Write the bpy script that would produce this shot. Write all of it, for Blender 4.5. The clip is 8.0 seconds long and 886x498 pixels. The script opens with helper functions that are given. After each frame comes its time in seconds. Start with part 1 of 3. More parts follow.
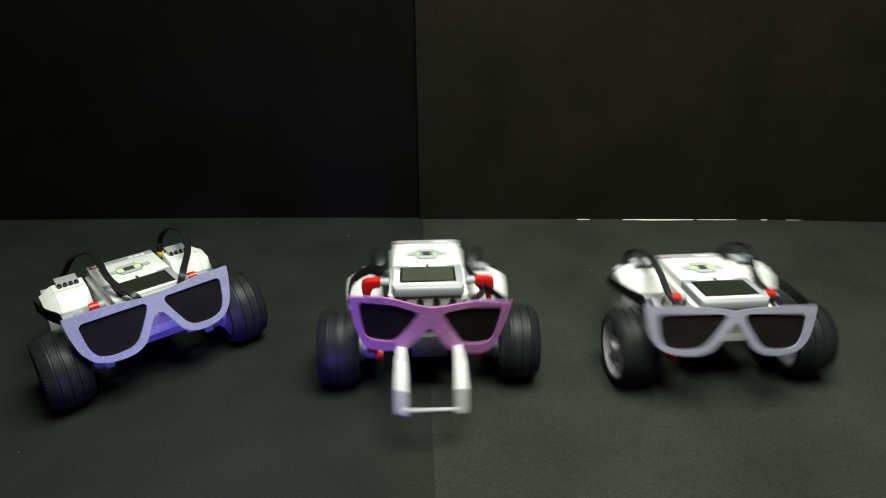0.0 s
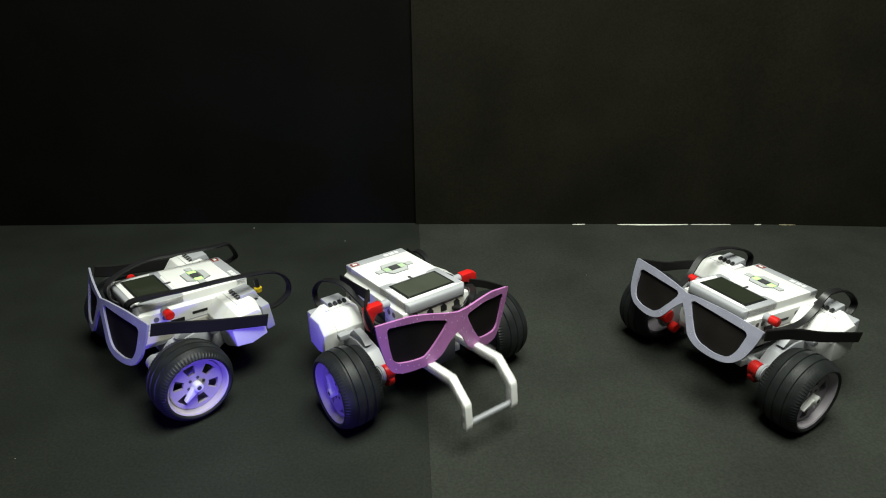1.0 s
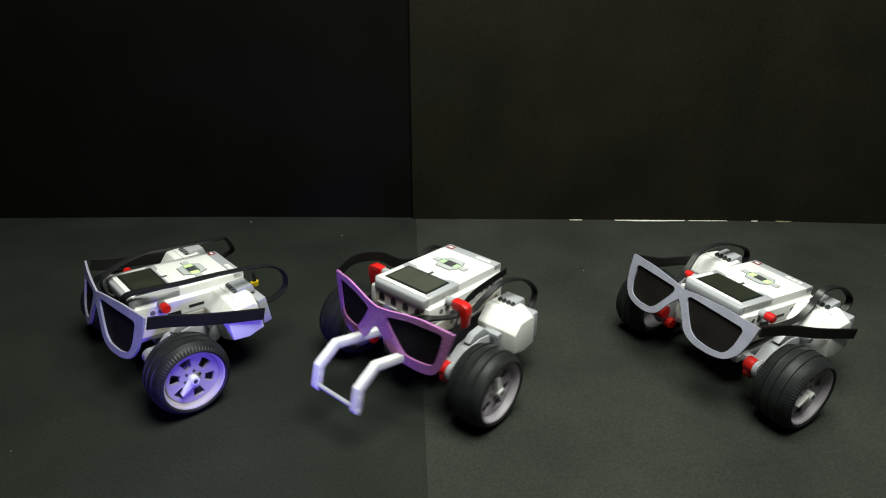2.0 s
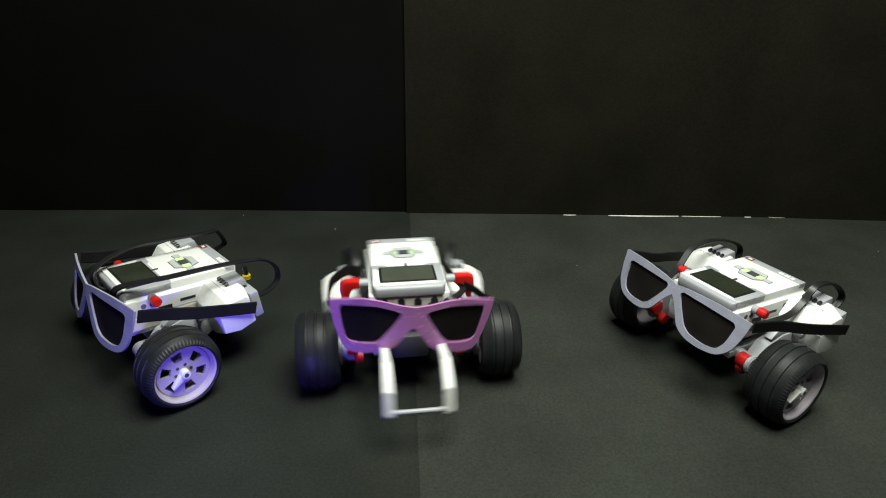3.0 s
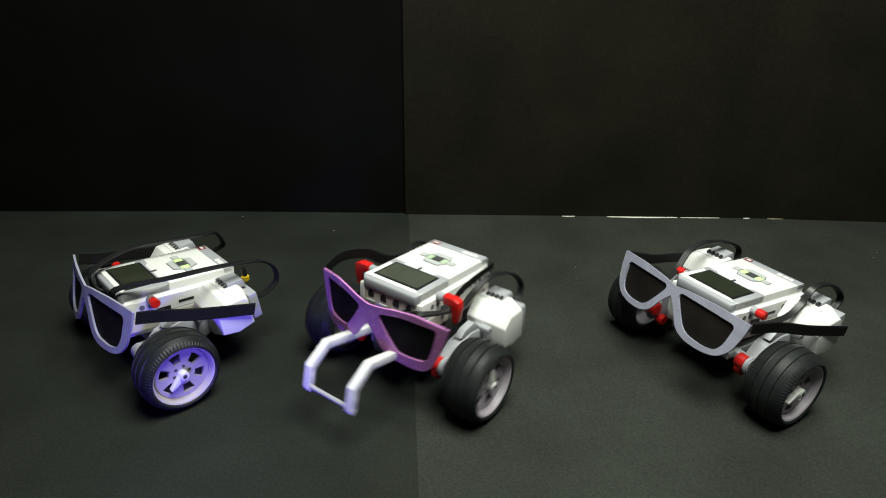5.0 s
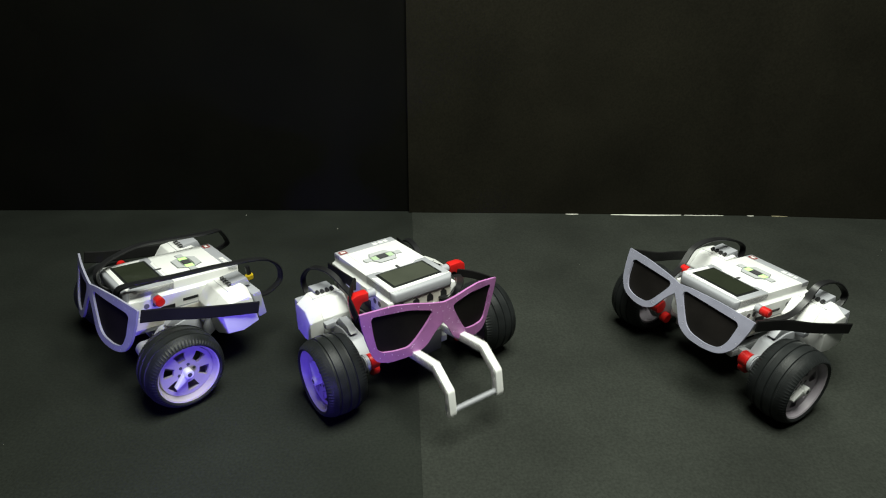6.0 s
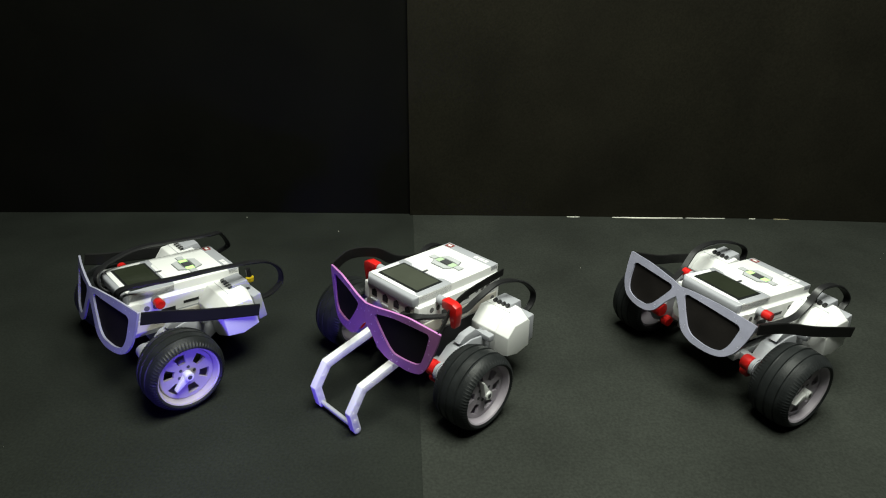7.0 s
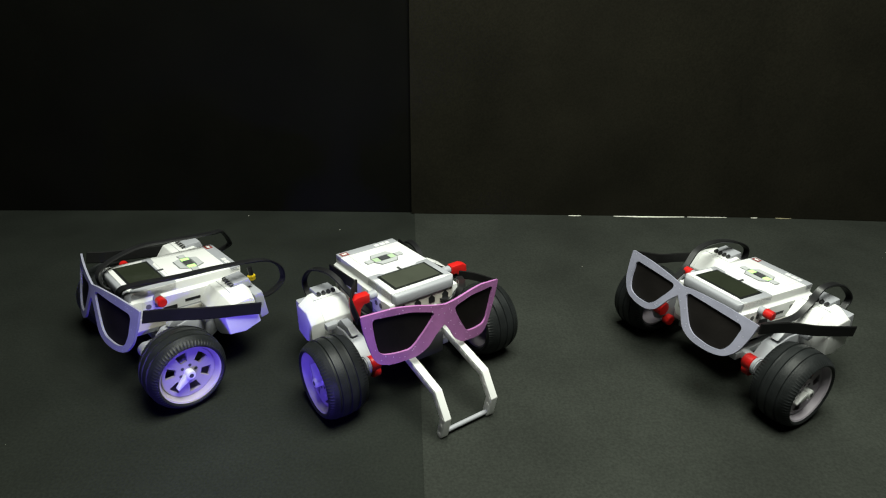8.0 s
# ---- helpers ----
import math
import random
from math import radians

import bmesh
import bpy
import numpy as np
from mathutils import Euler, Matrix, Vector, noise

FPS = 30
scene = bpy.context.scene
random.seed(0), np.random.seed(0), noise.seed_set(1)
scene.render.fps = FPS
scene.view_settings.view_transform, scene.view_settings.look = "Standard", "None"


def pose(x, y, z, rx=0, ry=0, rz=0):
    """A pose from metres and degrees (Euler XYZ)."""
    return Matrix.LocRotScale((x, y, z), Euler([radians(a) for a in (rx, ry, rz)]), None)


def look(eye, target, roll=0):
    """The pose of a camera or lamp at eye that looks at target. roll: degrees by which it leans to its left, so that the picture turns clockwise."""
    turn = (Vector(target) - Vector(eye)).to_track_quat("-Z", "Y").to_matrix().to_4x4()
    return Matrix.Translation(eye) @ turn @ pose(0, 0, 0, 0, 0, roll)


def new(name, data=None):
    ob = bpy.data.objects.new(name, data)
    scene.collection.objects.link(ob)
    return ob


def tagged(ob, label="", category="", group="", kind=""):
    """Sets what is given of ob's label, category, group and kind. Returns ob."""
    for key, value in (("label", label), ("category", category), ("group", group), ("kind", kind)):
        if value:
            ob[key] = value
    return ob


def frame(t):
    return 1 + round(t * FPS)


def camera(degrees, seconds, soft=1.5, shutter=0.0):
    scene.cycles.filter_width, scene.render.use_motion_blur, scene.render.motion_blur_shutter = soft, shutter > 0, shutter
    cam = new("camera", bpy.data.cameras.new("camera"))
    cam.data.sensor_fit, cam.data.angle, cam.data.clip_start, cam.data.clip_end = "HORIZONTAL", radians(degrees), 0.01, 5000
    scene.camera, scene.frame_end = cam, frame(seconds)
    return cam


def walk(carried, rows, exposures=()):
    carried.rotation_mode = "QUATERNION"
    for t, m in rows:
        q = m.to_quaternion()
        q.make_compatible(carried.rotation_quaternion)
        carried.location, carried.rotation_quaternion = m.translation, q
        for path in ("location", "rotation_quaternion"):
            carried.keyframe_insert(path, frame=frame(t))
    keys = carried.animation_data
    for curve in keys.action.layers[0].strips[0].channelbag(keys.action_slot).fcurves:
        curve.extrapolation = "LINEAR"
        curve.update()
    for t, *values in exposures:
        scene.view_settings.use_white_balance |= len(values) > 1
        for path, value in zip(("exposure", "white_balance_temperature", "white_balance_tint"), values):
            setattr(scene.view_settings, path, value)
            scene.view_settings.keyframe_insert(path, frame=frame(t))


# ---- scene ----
cam = camera(68.22, 8.0, soft=1.1, shutter=0.7)


def cam_pose(x, y, z, pitch, roll, yaw):
    """Camera pose from eye, degrees looking down, roll and yaw."""
    return pose(x, y, z + 0.0022, 90 - pitch, 0, yaw) @ pose(0, 0, 0, 0, 0, roll)


walk(cam, [
    (0, cam_pose(-0.0004, -0.0001, 0.4028, 26.79, -0.26, 0.96)),
    (0.5, cam_pose(-0.0011, -0.0027, 0.4050, 26.55, -0.21, 0.57)),
    (1, cam_pose(-0.0011, -0.0030, 0.4048, 26.38, -0.15, 0.52)),
    (1.5, cam_pose(-0.0012, -0.0044, 0.4061, 26.16, -0.19, 0.82)),
    (2, cam_pose(-0.0010, -0.0030, 0.4047, 26.83, 0.27, 0.24)),
    (3.5, cam_pose(-0.0002, -0.0008, 0.4031, 27.34, 0.84, -0.38)),
    (4, cam_pose(-0.0003, -0.0010, 0.4031, 27.42, 0.81, -0.38)),
    (4.5, cam_pose(0.0002, -0.0007, 0.4032, 27.12, 0.90, -0.51)),
    (6, cam_pose(-0.0004, -0.0013, 0.4031, 27.32, 0.61, -0.13)),
    (6.5, cam_pose(-0.0001, -0.0008, 0.4033, 26.96, 0.54, -0.05)),
    (7, cam_pose(0.0000, -0.0000, 0.4028, 27.12, 0.64, -0.00)),
    (7.5, cam_pose(0.0002, -0.0002, 0.4027, 27.39, 0.82, 0.00)),
    (8, cam_pose(-0.0002, 0.0000, 0.4027, 27.23, 0.65, 0.13)),
])

# ---- world and light ----
world = bpy.data.worlds.new("dim_room")
scene.world = world
world.use_nodes = True
world.node_tree.nodes["Background"].inputs["Color"].default_value = (0.9, 0.95, 1.0, 1)
world.node_tree.nodes["Background"].inputs["Strength"].default_value = 0.02


def area_lamp(name, eye, target, size, watts, colour):
    data = bpy.data.lights.new(name, "AREA")
    data.shape, data.size, data.energy, data.color = "DISK", size, watts, colour
    ob = new(name, data)
    ob.matrix_world = look(eye, target)
    return ob


area_lamp("ceiling_lamp", (0.14, 0.33, 1.05), (0.12, 0.42, 0), 0.64, 22.5, (0.95, 1.0, 0.88))
area_lamp("blue_lamp", (-0.17, 0.05, 0.032), (-0.19, 0.46, 0.022), 0.04, 0.19, (0.15, 0.09, 1.0)).data.spread = radians(51)
scene.view_settings.exposure = 0.0


# ---- materials ----
def material(name, colour, rough=0.5, metal=0.0, spot=0.0, scale=40.0, bump=0.0, bump_scale=200.0, emit=None, coat=0.0, spec=0.5):
    """A plastic, paper or rubber: base colour varied at two scales, roughness varied, fine relief."""
    m = bpy.data.materials.new(name)
    m.use_nodes = True
    nt = m.node_tree
    b = nt.nodes["Principled BSDF"]
    b.inputs["Roughness"].default_value = rough
    b.inputs["Metallic"].default_value = metal
    b.inputs["Coat Weight"].default_value = coat
    b.inputs["Specular IOR Level"].default_value = spec
    co = nt.nodes.new("ShaderNodeTexCoord")
    n1 = nt.nodes.new("ShaderNodeTexNoise")
    n1.inputs["Scale"].default_value = scale
    n1.inputs["Detail"].default_value = 6
    nt.links.new(co.outputs["Object"], n1.inputs["Vector"])
    ramp = nt.nodes.new("ShaderNodeValToRGB")
    lo = [max(0, c * (1 - spot)) for c in colour]
    hi = [min(1, c * (1 + spot)) for c in colour]
    ramp.color_ramp.elements[0].color = (*lo, 1)
    ramp.color_ramp.elements[1].color = (*hi, 1)
    ramp.color_ramp.elements[0].position, ramp.color_ramp.elements[1].position = 0.3, 0.7
    nt.links.new(n1.outputs["Fac"], ramp.inputs["Fac"])
    nt.links.new(ramp.outputs["Color"], b.inputs["Base Color"])
    r = nt.nodes.new("ShaderNodeMapRange")
    r.inputs["To Min"].default_value, r.inputs["To Max"].default_value = max(0.02, rough - 0.08), min(1, rough + 0.08)
    nt.links.new(n1.outputs["Fac"], r.inputs["Value"])
    nt.links.new(r.outputs["Result"], b.inputs["Roughness"])
    if bump:
        n2 = nt.nodes.new("ShaderNodeTexNoise")
        n2.inputs["Scale"].default_value = bump_scale
        n2.inputs["Detail"].default_value = 4
        nt.links.new(co.outputs["Object"], n2.inputs["Vector"])
        bp = nt.nodes.new("ShaderNodeBump")
        bp.inputs["Strength"].default_value = bump
        bp.inputs["Distance"].default_value = 0.001
        nt.links.new(n2.outputs["Fac"], bp.inputs["Height"])
        nt.links.new(bp.outputs["Normal"], b.inputs["Normal"])
    if emit:
        b.inputs["Emission Color"].default_value = (*emit[:3], 1)
        b.inputs["Emission Strength"].default_value = emit[3]
    return m


def paper(name, colour, spec):
    """Matt black sugar paper: mottled, flecked with pale fibres."""
    m = material(name, colour, 0.85, 0.0, 0.22, 9, 0.12, 1300, spec=spec)
    nt = m.node_tree
    b = nt.nodes["Principled BSDF"]
    co = nt.nodes.new("ShaderNodeTexCoord")
    n = nt.nodes.new("ShaderNodeTexNoise")
    n.inputs["Scale"].default_value = 420
    n.inputs["Detail"].default_value = 3
    nt.links.new(co.outputs["Object"], n.inputs["Vector"])
    r = nt.nodes.new("ShaderNodeMapRange")
    r.inputs["From Min"].default_value, r.inputs["From Max"].default_value = 0.3, 0.72
    r.inputs["To Min"].default_value, r.inputs["To Max"].default_value = 0.80, 1.22
    nt.links.new(n.outputs["Fac"], r.inputs["Value"])
    mix = nt.nodes.new("ShaderNodeVectorMath")
    mix.operation = "SCALE"
    nt.links.new(b.inputs["Base Color"].links[0].from_socket, mix.inputs[0])
    nt.links.new(r.outputs["Result"], mix.inputs["Scale"])
    nt.links.new(mix.outputs["Vector"], b.inputs["Base Color"])
    return m


def glitter(name, colour, flake):
    """Craft glitter card: matt colour with fine bright flakes that tilt at random."""
    m = material(name, colour, 0.45, 0.0, 0.10, 60, 0.14, 900)
    nt = m.node_tree
    b = nt.nodes["Principled BSDF"]
    co = nt.nodes.new("ShaderNodeTexCoord")
    v = nt.nodes.new("ShaderNodeTexVoronoi")
    v.inputs["Scale"].default_value = 1100
    nt.links.new(co.outputs["Object"], v.inputs["Vector"])
    sep = nt.nodes.new("ShaderNodeSeparateColor")
    nt.links.new(v.outputs["Color"], sep.inputs["Color"])
    gt = nt.nodes.new("ShaderNodeMath")
    gt.operation = "GREATER_THAN"
    gt.inputs[1].default_value = 0.988
    nt.links.new(sep.outputs["Red"], gt.inputs[0])
    mix = nt.nodes.new("ShaderNodeMix")
    mix.data_type = "RGBA"
    src = b.inputs["Base Color"].links[0].from_socket
    nt.links.new(gt.outputs[0], mix.inputs["Factor"])
    nt.links.new(src, mix.inputs["A"])
    mix.inputs["B"].default_value = (*flake, 1)
    nt.links.new(mix.outputs["Result"], b.inputs["Base Color"])
    sc = nt.nodes.new("ShaderNodeMath")
    sc.operation = "MULTIPLY"
    sc.inputs[1].default_value = 0.7
    nt.links.new(gt.outputs[0], sc.inputs[0])
    nt.links.new(sc.outputs[0], b.inputs["Metallic"])
    return m


WHITE = material("white_plastic", (0.75, 0.75, 0.74), 0.38, spot=0.02, bump=0.05, bump_scale=600)
GREY = material("light_grey_plastic", (0.40, 0.41, 0.43), 0.42, spot=0.04, bump=0.05, bump_scale=600)
BAND = material("pale_grey_plastic", (0.33, 0.335, 0.365), 0.4, spot=0.03, bump=0.04, bump_scale=600)
CREAM = material("cream_plastic", (0.56, 0.53, 0.47), 0.45, spot=0.06, bump=0.05, bump_scale=500)
# dark grey that stands for the shade inside the brick's pin holes
HOLE_SHADE = material("hole_shade_grey", (0.12, 0.117, 0.12), 0.6, spot=0.08)
HOLE = material("pale_recess", (0.74, 0.73, 0.73), 0.5, spot=0.04)
PADLINE = material("key_outline", (0.13, 0.14, 0.14), 0.5, spot=0.05)
MARK = material("dark_red_mark", (0.22, 0.03, 0.025), 0.5, spot=0.1)
DARK = material("dark_grey_plastic", (0.05, 0.05, 0.055), 0.5, spot=0.15)
BLACK = material("black_plastic", (0.012, 0.012, 0.013), 0.45, spot=0.2)
CABLE = material("black_cable", (0.010, 0.010, 0.011), 0.4, spot=0.2)
RIBBON = material("black_ribbon", (0.007, 0.007, 0.007), 0.75, spot=0.25, bump=0.3, bump_scale=1500, spec=0.15)
RED = material("red_plastic", (0.55, 0.012, 0.010), 0.35, spot=0.05)
YELLOW = material("yellow_plastic", (0.70, 0.50, 0.02), 0.4, spot=0.05)
RUBBER = material("tyre_rubber", (0.0135, 0.0150, 0.0155), 0.46, spot=0.25, scale=90, bump=0.2, bump_scale=700, spec=0.22)
RIM = material("wheel_plastic", (0.39, 0.35, 0.40), 0.5, spot=0.04, bump=0.04)
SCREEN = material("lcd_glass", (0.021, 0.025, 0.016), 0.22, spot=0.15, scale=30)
# Paler copy for the middle robot: reflected sheen put into the base colour.
SCREEN_SHEEN = material("lcd_glass_sheen", (0.055, 0.060, 0.046), 0.22, spot=0.15, scale=30)
SCREEN_EDGE = material("lcd_border", (0.012, 0.013, 0.013), 0.3, spot=0.1)
BUTTON = material("grey_button", (0.44, 0.45, 0.46), 0.45, spot=0.06)
GLOW = material("lit_green_button", (0.35, 0.42, 0.30), 0.4, spot=0.05, emit=(0.42, 1.0, 0.12, 1.1))
GLOW_DIM = material("faint_green_button", (0.36, 0.40, 0.34), 0.4, spot=0.05, emit=(0.38, 1.0, 0.10, 0.25))
PURPLE = glitter("purple_glitter_card", (0.45, 0.17, 0.43), (0.9, 0.7, 0.95))
SILVER = glitter("silver_glitter_card", (0.30, 0.30, 0.385), (0.62, 0.62, 0.70))
LENS = material("black_lens_card", (0.008, 0.0068, 0.0062), 0.7, spot=0.3, bump=0.2, spec=0.12)
PAPER_L = paper("black_paper_cool", (0.0150, 0.0174, 0.0144), 0.12)
PAPER_R = paper("black_paper_warm", (0.0245, 0.0272, 0.0230), 0.12)
BOARD_L = paper("black_board_cool", (0.0028, 0.0028, 0.0021), 0.06)
BOARD_R = paper("black_board_warm", (0.0100, 0.0092, 0.0062), 0.06)
TORN = material("torn_white_paper", (0.75, 0.73, 0.66), 0.8, spot=0.15, scale=300)
TORN_OLD = material("torn_yellow_paper", (0.30, 0.26, 0.16), 0.8, spot=0.3, scale=300)
# grey of the added room shell, which sets how much fill bounces back
ROOM = material("room_paint", (0.18, 0.18, 0.17), 0.8, spot=0.05, scale=4, bump=0.1)


# ---- mesh helpers ----
def part(name, bm, mat, parent=None, label="", smooth=False):
    me = bpy.data.meshes.new(name)
    bm.normal_update()
    bm.to_mesh(me)
    bm.free()
    me.materials.append(mat)
    if smooth:
        for p in me.polygons:
            p.use_smooth = True
        me.set_sharp_from_angle(angle=radians(40))
    ob = new(name, me)
    if parent is not None:
        ob.parent = parent
    if label:
        ob["label"] = label
    return ob


def box(x0, x1, y0, y1, z0, z1, bevel=0.0, bm=None, seg=2):
    out = bm or bmesh.new()
    tmp = bmesh.new()
    bmesh.ops.create_cube(tmp, size=1, matrix=Matrix.Translation(((x0 + x1) / 2, (y0 + y1) / 2, (z0 + z1) / 2)) @ Matrix.Diagonal((x1 - x0, y1 - y0, z1 - z0, 1)))
    if bevel:
        bmesh.ops.bevel(tmp, geom=tmp.edges[:], offset=bevel, segments=seg, affect="EDGES", profile=0.6)
    join(out, tmp)
    return out


def join(out, tmp):
    me = bpy.data.meshes.new("tmp")
    tmp.to_mesh(me)
    tmp.free()
    out.from_mesh(me)
    bpy.data.meshes.remove(me)


def cyl(p, q, r, r2=None, seg=20, bevel=0.0, bm=None):
    """A solid rod from p to q."""
    out = bm or bmesh.new()
    tmp = bmesh.new()
    p, q = Vector(p), Vector(q)
    bmesh.ops.create_cone(tmp, cap_ends=True, segments=seg, radius1=r, radius2=r if r2 is None else r2, depth=(q - p).length,
                          matrix=Matrix.Translation((p + q) / 2) @ (q - p).to_track_quat("Z", "Y").to_matrix().to_4x4())
    if bevel:
        caps = [e for e in tmp.edges if any(len(f.verts) > 4 for f in e.link_faces)]
        bmesh.ops.bevel(tmp, geom=caps, offset=bevel, segments=2, affect="EDGES")
    join(out, tmp)
    return out


def prism(points, d0, d1, axis="x", bevel=0.0, bm=None):
    """A polygon extruded between d0 and d1 along an axis. points: (y, z) for x, (x, z) for y, (x, y) for z."""
    out = bm or bmesh.new()
    tmp = bmesh.new()

    def at(u, v, d):
        return {"x": (d, u, v), "y": (u, d, v), "z": (u, v, d)}[axis]
    lo = [tmp.verts.new(at(u, v, d0)) for u, v in points]
    hi = [tmp.verts.new(at(u, v, d1)) for u, v in points]
    tmp.faces.new(lo[::-1])
    tmp.faces.new(hi)
    n = len(points)
    for i in range(n):
        tmp.faces.new((lo[i], lo[(i + 1) % n], hi[(i + 1) % n], hi[i]))
    bmesh.ops.recalc_face_normals(tmp, faces=tmp.faces[:])
    if bevel:
        bmesh.ops.bevel(tmp, geom=tmp.edges[:], offset=bevel, segments=2, affect="EDGES", profile=0.6, clamp_overlap=True)
    join(out, tmp)
    return out


def ring_prism(outer, inner, d0, d1, bm=None, shape=None):
    """A plate along y with a hole of as many corners; shape bends each vertex."""
    out = bm or bmesh.new()
    n = len(outer)
    shape = shape or (lambda v: v)
    rows = []
    for d in (d0, d1):
        rows.append(([out.verts.new(shape((u, d, v))) for u, v in outer], [out.verts.new(shape((u, d, v))) for u, v in inner]))
    (ao, ai), (bo, bi) = rows
    faces = []
    for i in range(n):
        j = (i + 1) % n
        faces += [out.faces.new(q) for q in ((ao[i], ao[j], ai[j], ai[i]), (bo[j], bo[i], bi[i], bi[j]), (ao[j], ao[i], bo[i], bo[j]), (ai[i], ai[j], bi[j], bi[i]))]
    bmesh.ops.recalc_face_normals(out, faces=out.faces[:])
    return out


def smooth_path(points, steps=8):
    """A Catmull-Rom curve through the points."""
    P = [Vector(p) for p in points]
    P = [P[0] * 2 - P[1]] + P + [P[-1] * 2 - P[-2]]
    out = []
    for i in range(1, len(P) - 2):
        a, b, c, d = P[i - 1:i + 3]
        for s in range(steps):
            t = s / steps
            out.append(0.5 * ((2 * b) + (c - a) * t + (2 * a - 5 * b + 4 * c - d) * t * t + (3 * b - a - 3 * c + d) * t ** 3))
    out.append(P[-2])
    return out


def ribbon(points, width, thick, side=(1, 0, 0), steps=8, bm=None):
    """A flat strip swept along a smooth path; side: the way of its width."""
    out = bm or bmesh.new()
    path = smooth_path(points, steps)
    rings = []
    for i, p in enumerate(path):
        t = (path[min(i + 1, len(path) - 1)] - path[max(i - 1, 0)]).normalized()
        s = Vector(side) - t * t.dot(Vector(side))
        s = s.normalized() if s.length > 1e-4 else t.orthogonal().normalized()
        u = t.cross(s)
        a, b = s * width / 2, u * thick / 2
        rings.append([out.verts.new(p + q) for q in (-a * 0.85 - b, a * 0.85 - b, a, a * 0.85 + b, -a * 0.85 + b, -a)])
    n = len(rings[0])
    for r0, r1 in zip(rings, rings[1:]):
        for i in range(n):
            out.faces.new((r0[i], r0[(i + 1) % n], r1[(i + 1) % n], r1[i]))
    out.faces.new(rings[0][::-1])
    out.faces.new(rings[-1])
    bmesh.ops.recalc_face_normals(out, faces=out.faces[:])
    return out


def lathe(profile, seg=48, closed=True, bm=None):
    """Turn (x, r) points round the x axis."""
    out = bm or bmesh.new()
    rings = [[out.verts.new((x, r * math.cos(2 * math.pi * k / seg), r * math.sin(2 * math.pi * k / seg))) for k in range(seg)] for x, r in profile]
    n = len(rings)
    for i in range(n if closed else n - 1):
        a, b = rings[i], rings[(i + 1) % n]
        for k in range(seg):
            out.faces.new((a[k], a[(k + 1) % seg], b[(k + 1) % seg], b[k]))
    bmesh.ops.recalc_face_normals(out, faces=out.faces[:])
    return out


# ---- the setting ----
WALL_Y, SEAM_X = 0.9065, -0.0502


def setting():
    g = tagged(part("ground", box(-2.2, 2.2, -2.0, 2.0, -0.03, -0.004), ROOM), "plain grey room floor under the paper", kind="structure")
    f = tagged(part("floor", sheet(-1.3, 0.10, -0.5, WALL_Y + 0.002, -0.004, 0.0, 1), PAPER_L), "matt black paper sheet laid flat as a stage", kind="structure")
    f2 = part("paper_sheet", sheet(-0.046, 1.3, -0.5, WALL_Y - 0.001, -0.0005, 0.0006, 2, 0.085), PAPER_R, f, "slightly browner black paper sheet overlapping the other")
    tagged(part("wall_north", board([(SEAM_X + 0.002, WALL_Y), (-0.32, WALL_Y - 0.001), (-1.3, WALL_Y - 0.030)], 0.0), BOARD_L), "deep black card backdrop board standing upright", kind="structure")
    tagged(part("wall_north_east", board([(1.3, WALL_Y - 0.045), (0.48, WALL_Y - 0.0055), (0.20, WALL_Y - 0.0045), (SEAM_X, WALL_Y - 0.0055)], 0.0008), BOARD_R), "brownish black card backdrop board standing upright", kind="structure")
    # unseen walls and ceiling, added to close the set and bounce fill light
    for n, b in (("wall_west", (-2.2, -2.15, -2, 2, -0.004, 2.4)), ("wall_east", (2.15, 2.2, -2, 2, -0.004, 2.4)), ("wall_south", (-2.15, 2.15, -2, -1.95, -0.004, 2.4)), ("wall_far", (-2.15, 2.15, 1.95, 2, -0.004, 2.4))):
        tagged(part(n, box(*b), ROOM), "plain grey room wall, unseen, added to bounce light", kind="structure")
    tagged(part("ceiling", box(-2.2, 2.2, -2, 2, 2.4, 2.45), ROOM), "plain grey ceiling, unseen, added to bounce light", kind="structure")


def board(front, z0):
    """An upright board 5 mm thick whose front follows the line."""
    return prism(front + [(x, y + 0.005) for x, y in front[::-1]], z0, 0.62, "z")


def sheet(x0, x1, y0, y1, z0, z1, seed, skew=0.0):
    """A paper sheet with slightly uneven edges."""
    rng = random.Random(seed)
    n = 40
    front = [(x0 + skew + (x1 - x0 - skew) * i / n, y0) for i in range(n + 1)]
    back = [(x1 + (x0 - x1) * i / n, y1 + rng.uniform(-0.0006, 0.0006)) for i in range(n + 1)]
    return prism(front + back, z0, z1, "z")


def sliver(x0, x1, y, w, mat, label, seed):
    """A torn strip of paper lying along the foot of the board."""
    rng = random.Random(seed)
    n = 14
    near = [(x0 + (x1 - x0) * i / n, y - w * (0.25 + 0.75 * math.sin(math.pi * min(1, max(0, (i + 0.3) / n))) * rng.uniform(0.5, 1.0))) for i in range(n + 1)]
    far = [(x1 + (x0 - x1) * i / n, y + rng.uniform(0, 0.0004)) for i in range(n + 1)]
    ob = part("paper_scrap", prism(near + far, 0.0007, 0.0014, "z"), mat)
    tagged(ob, label, "paper scrap", "torn paper edges along the board")


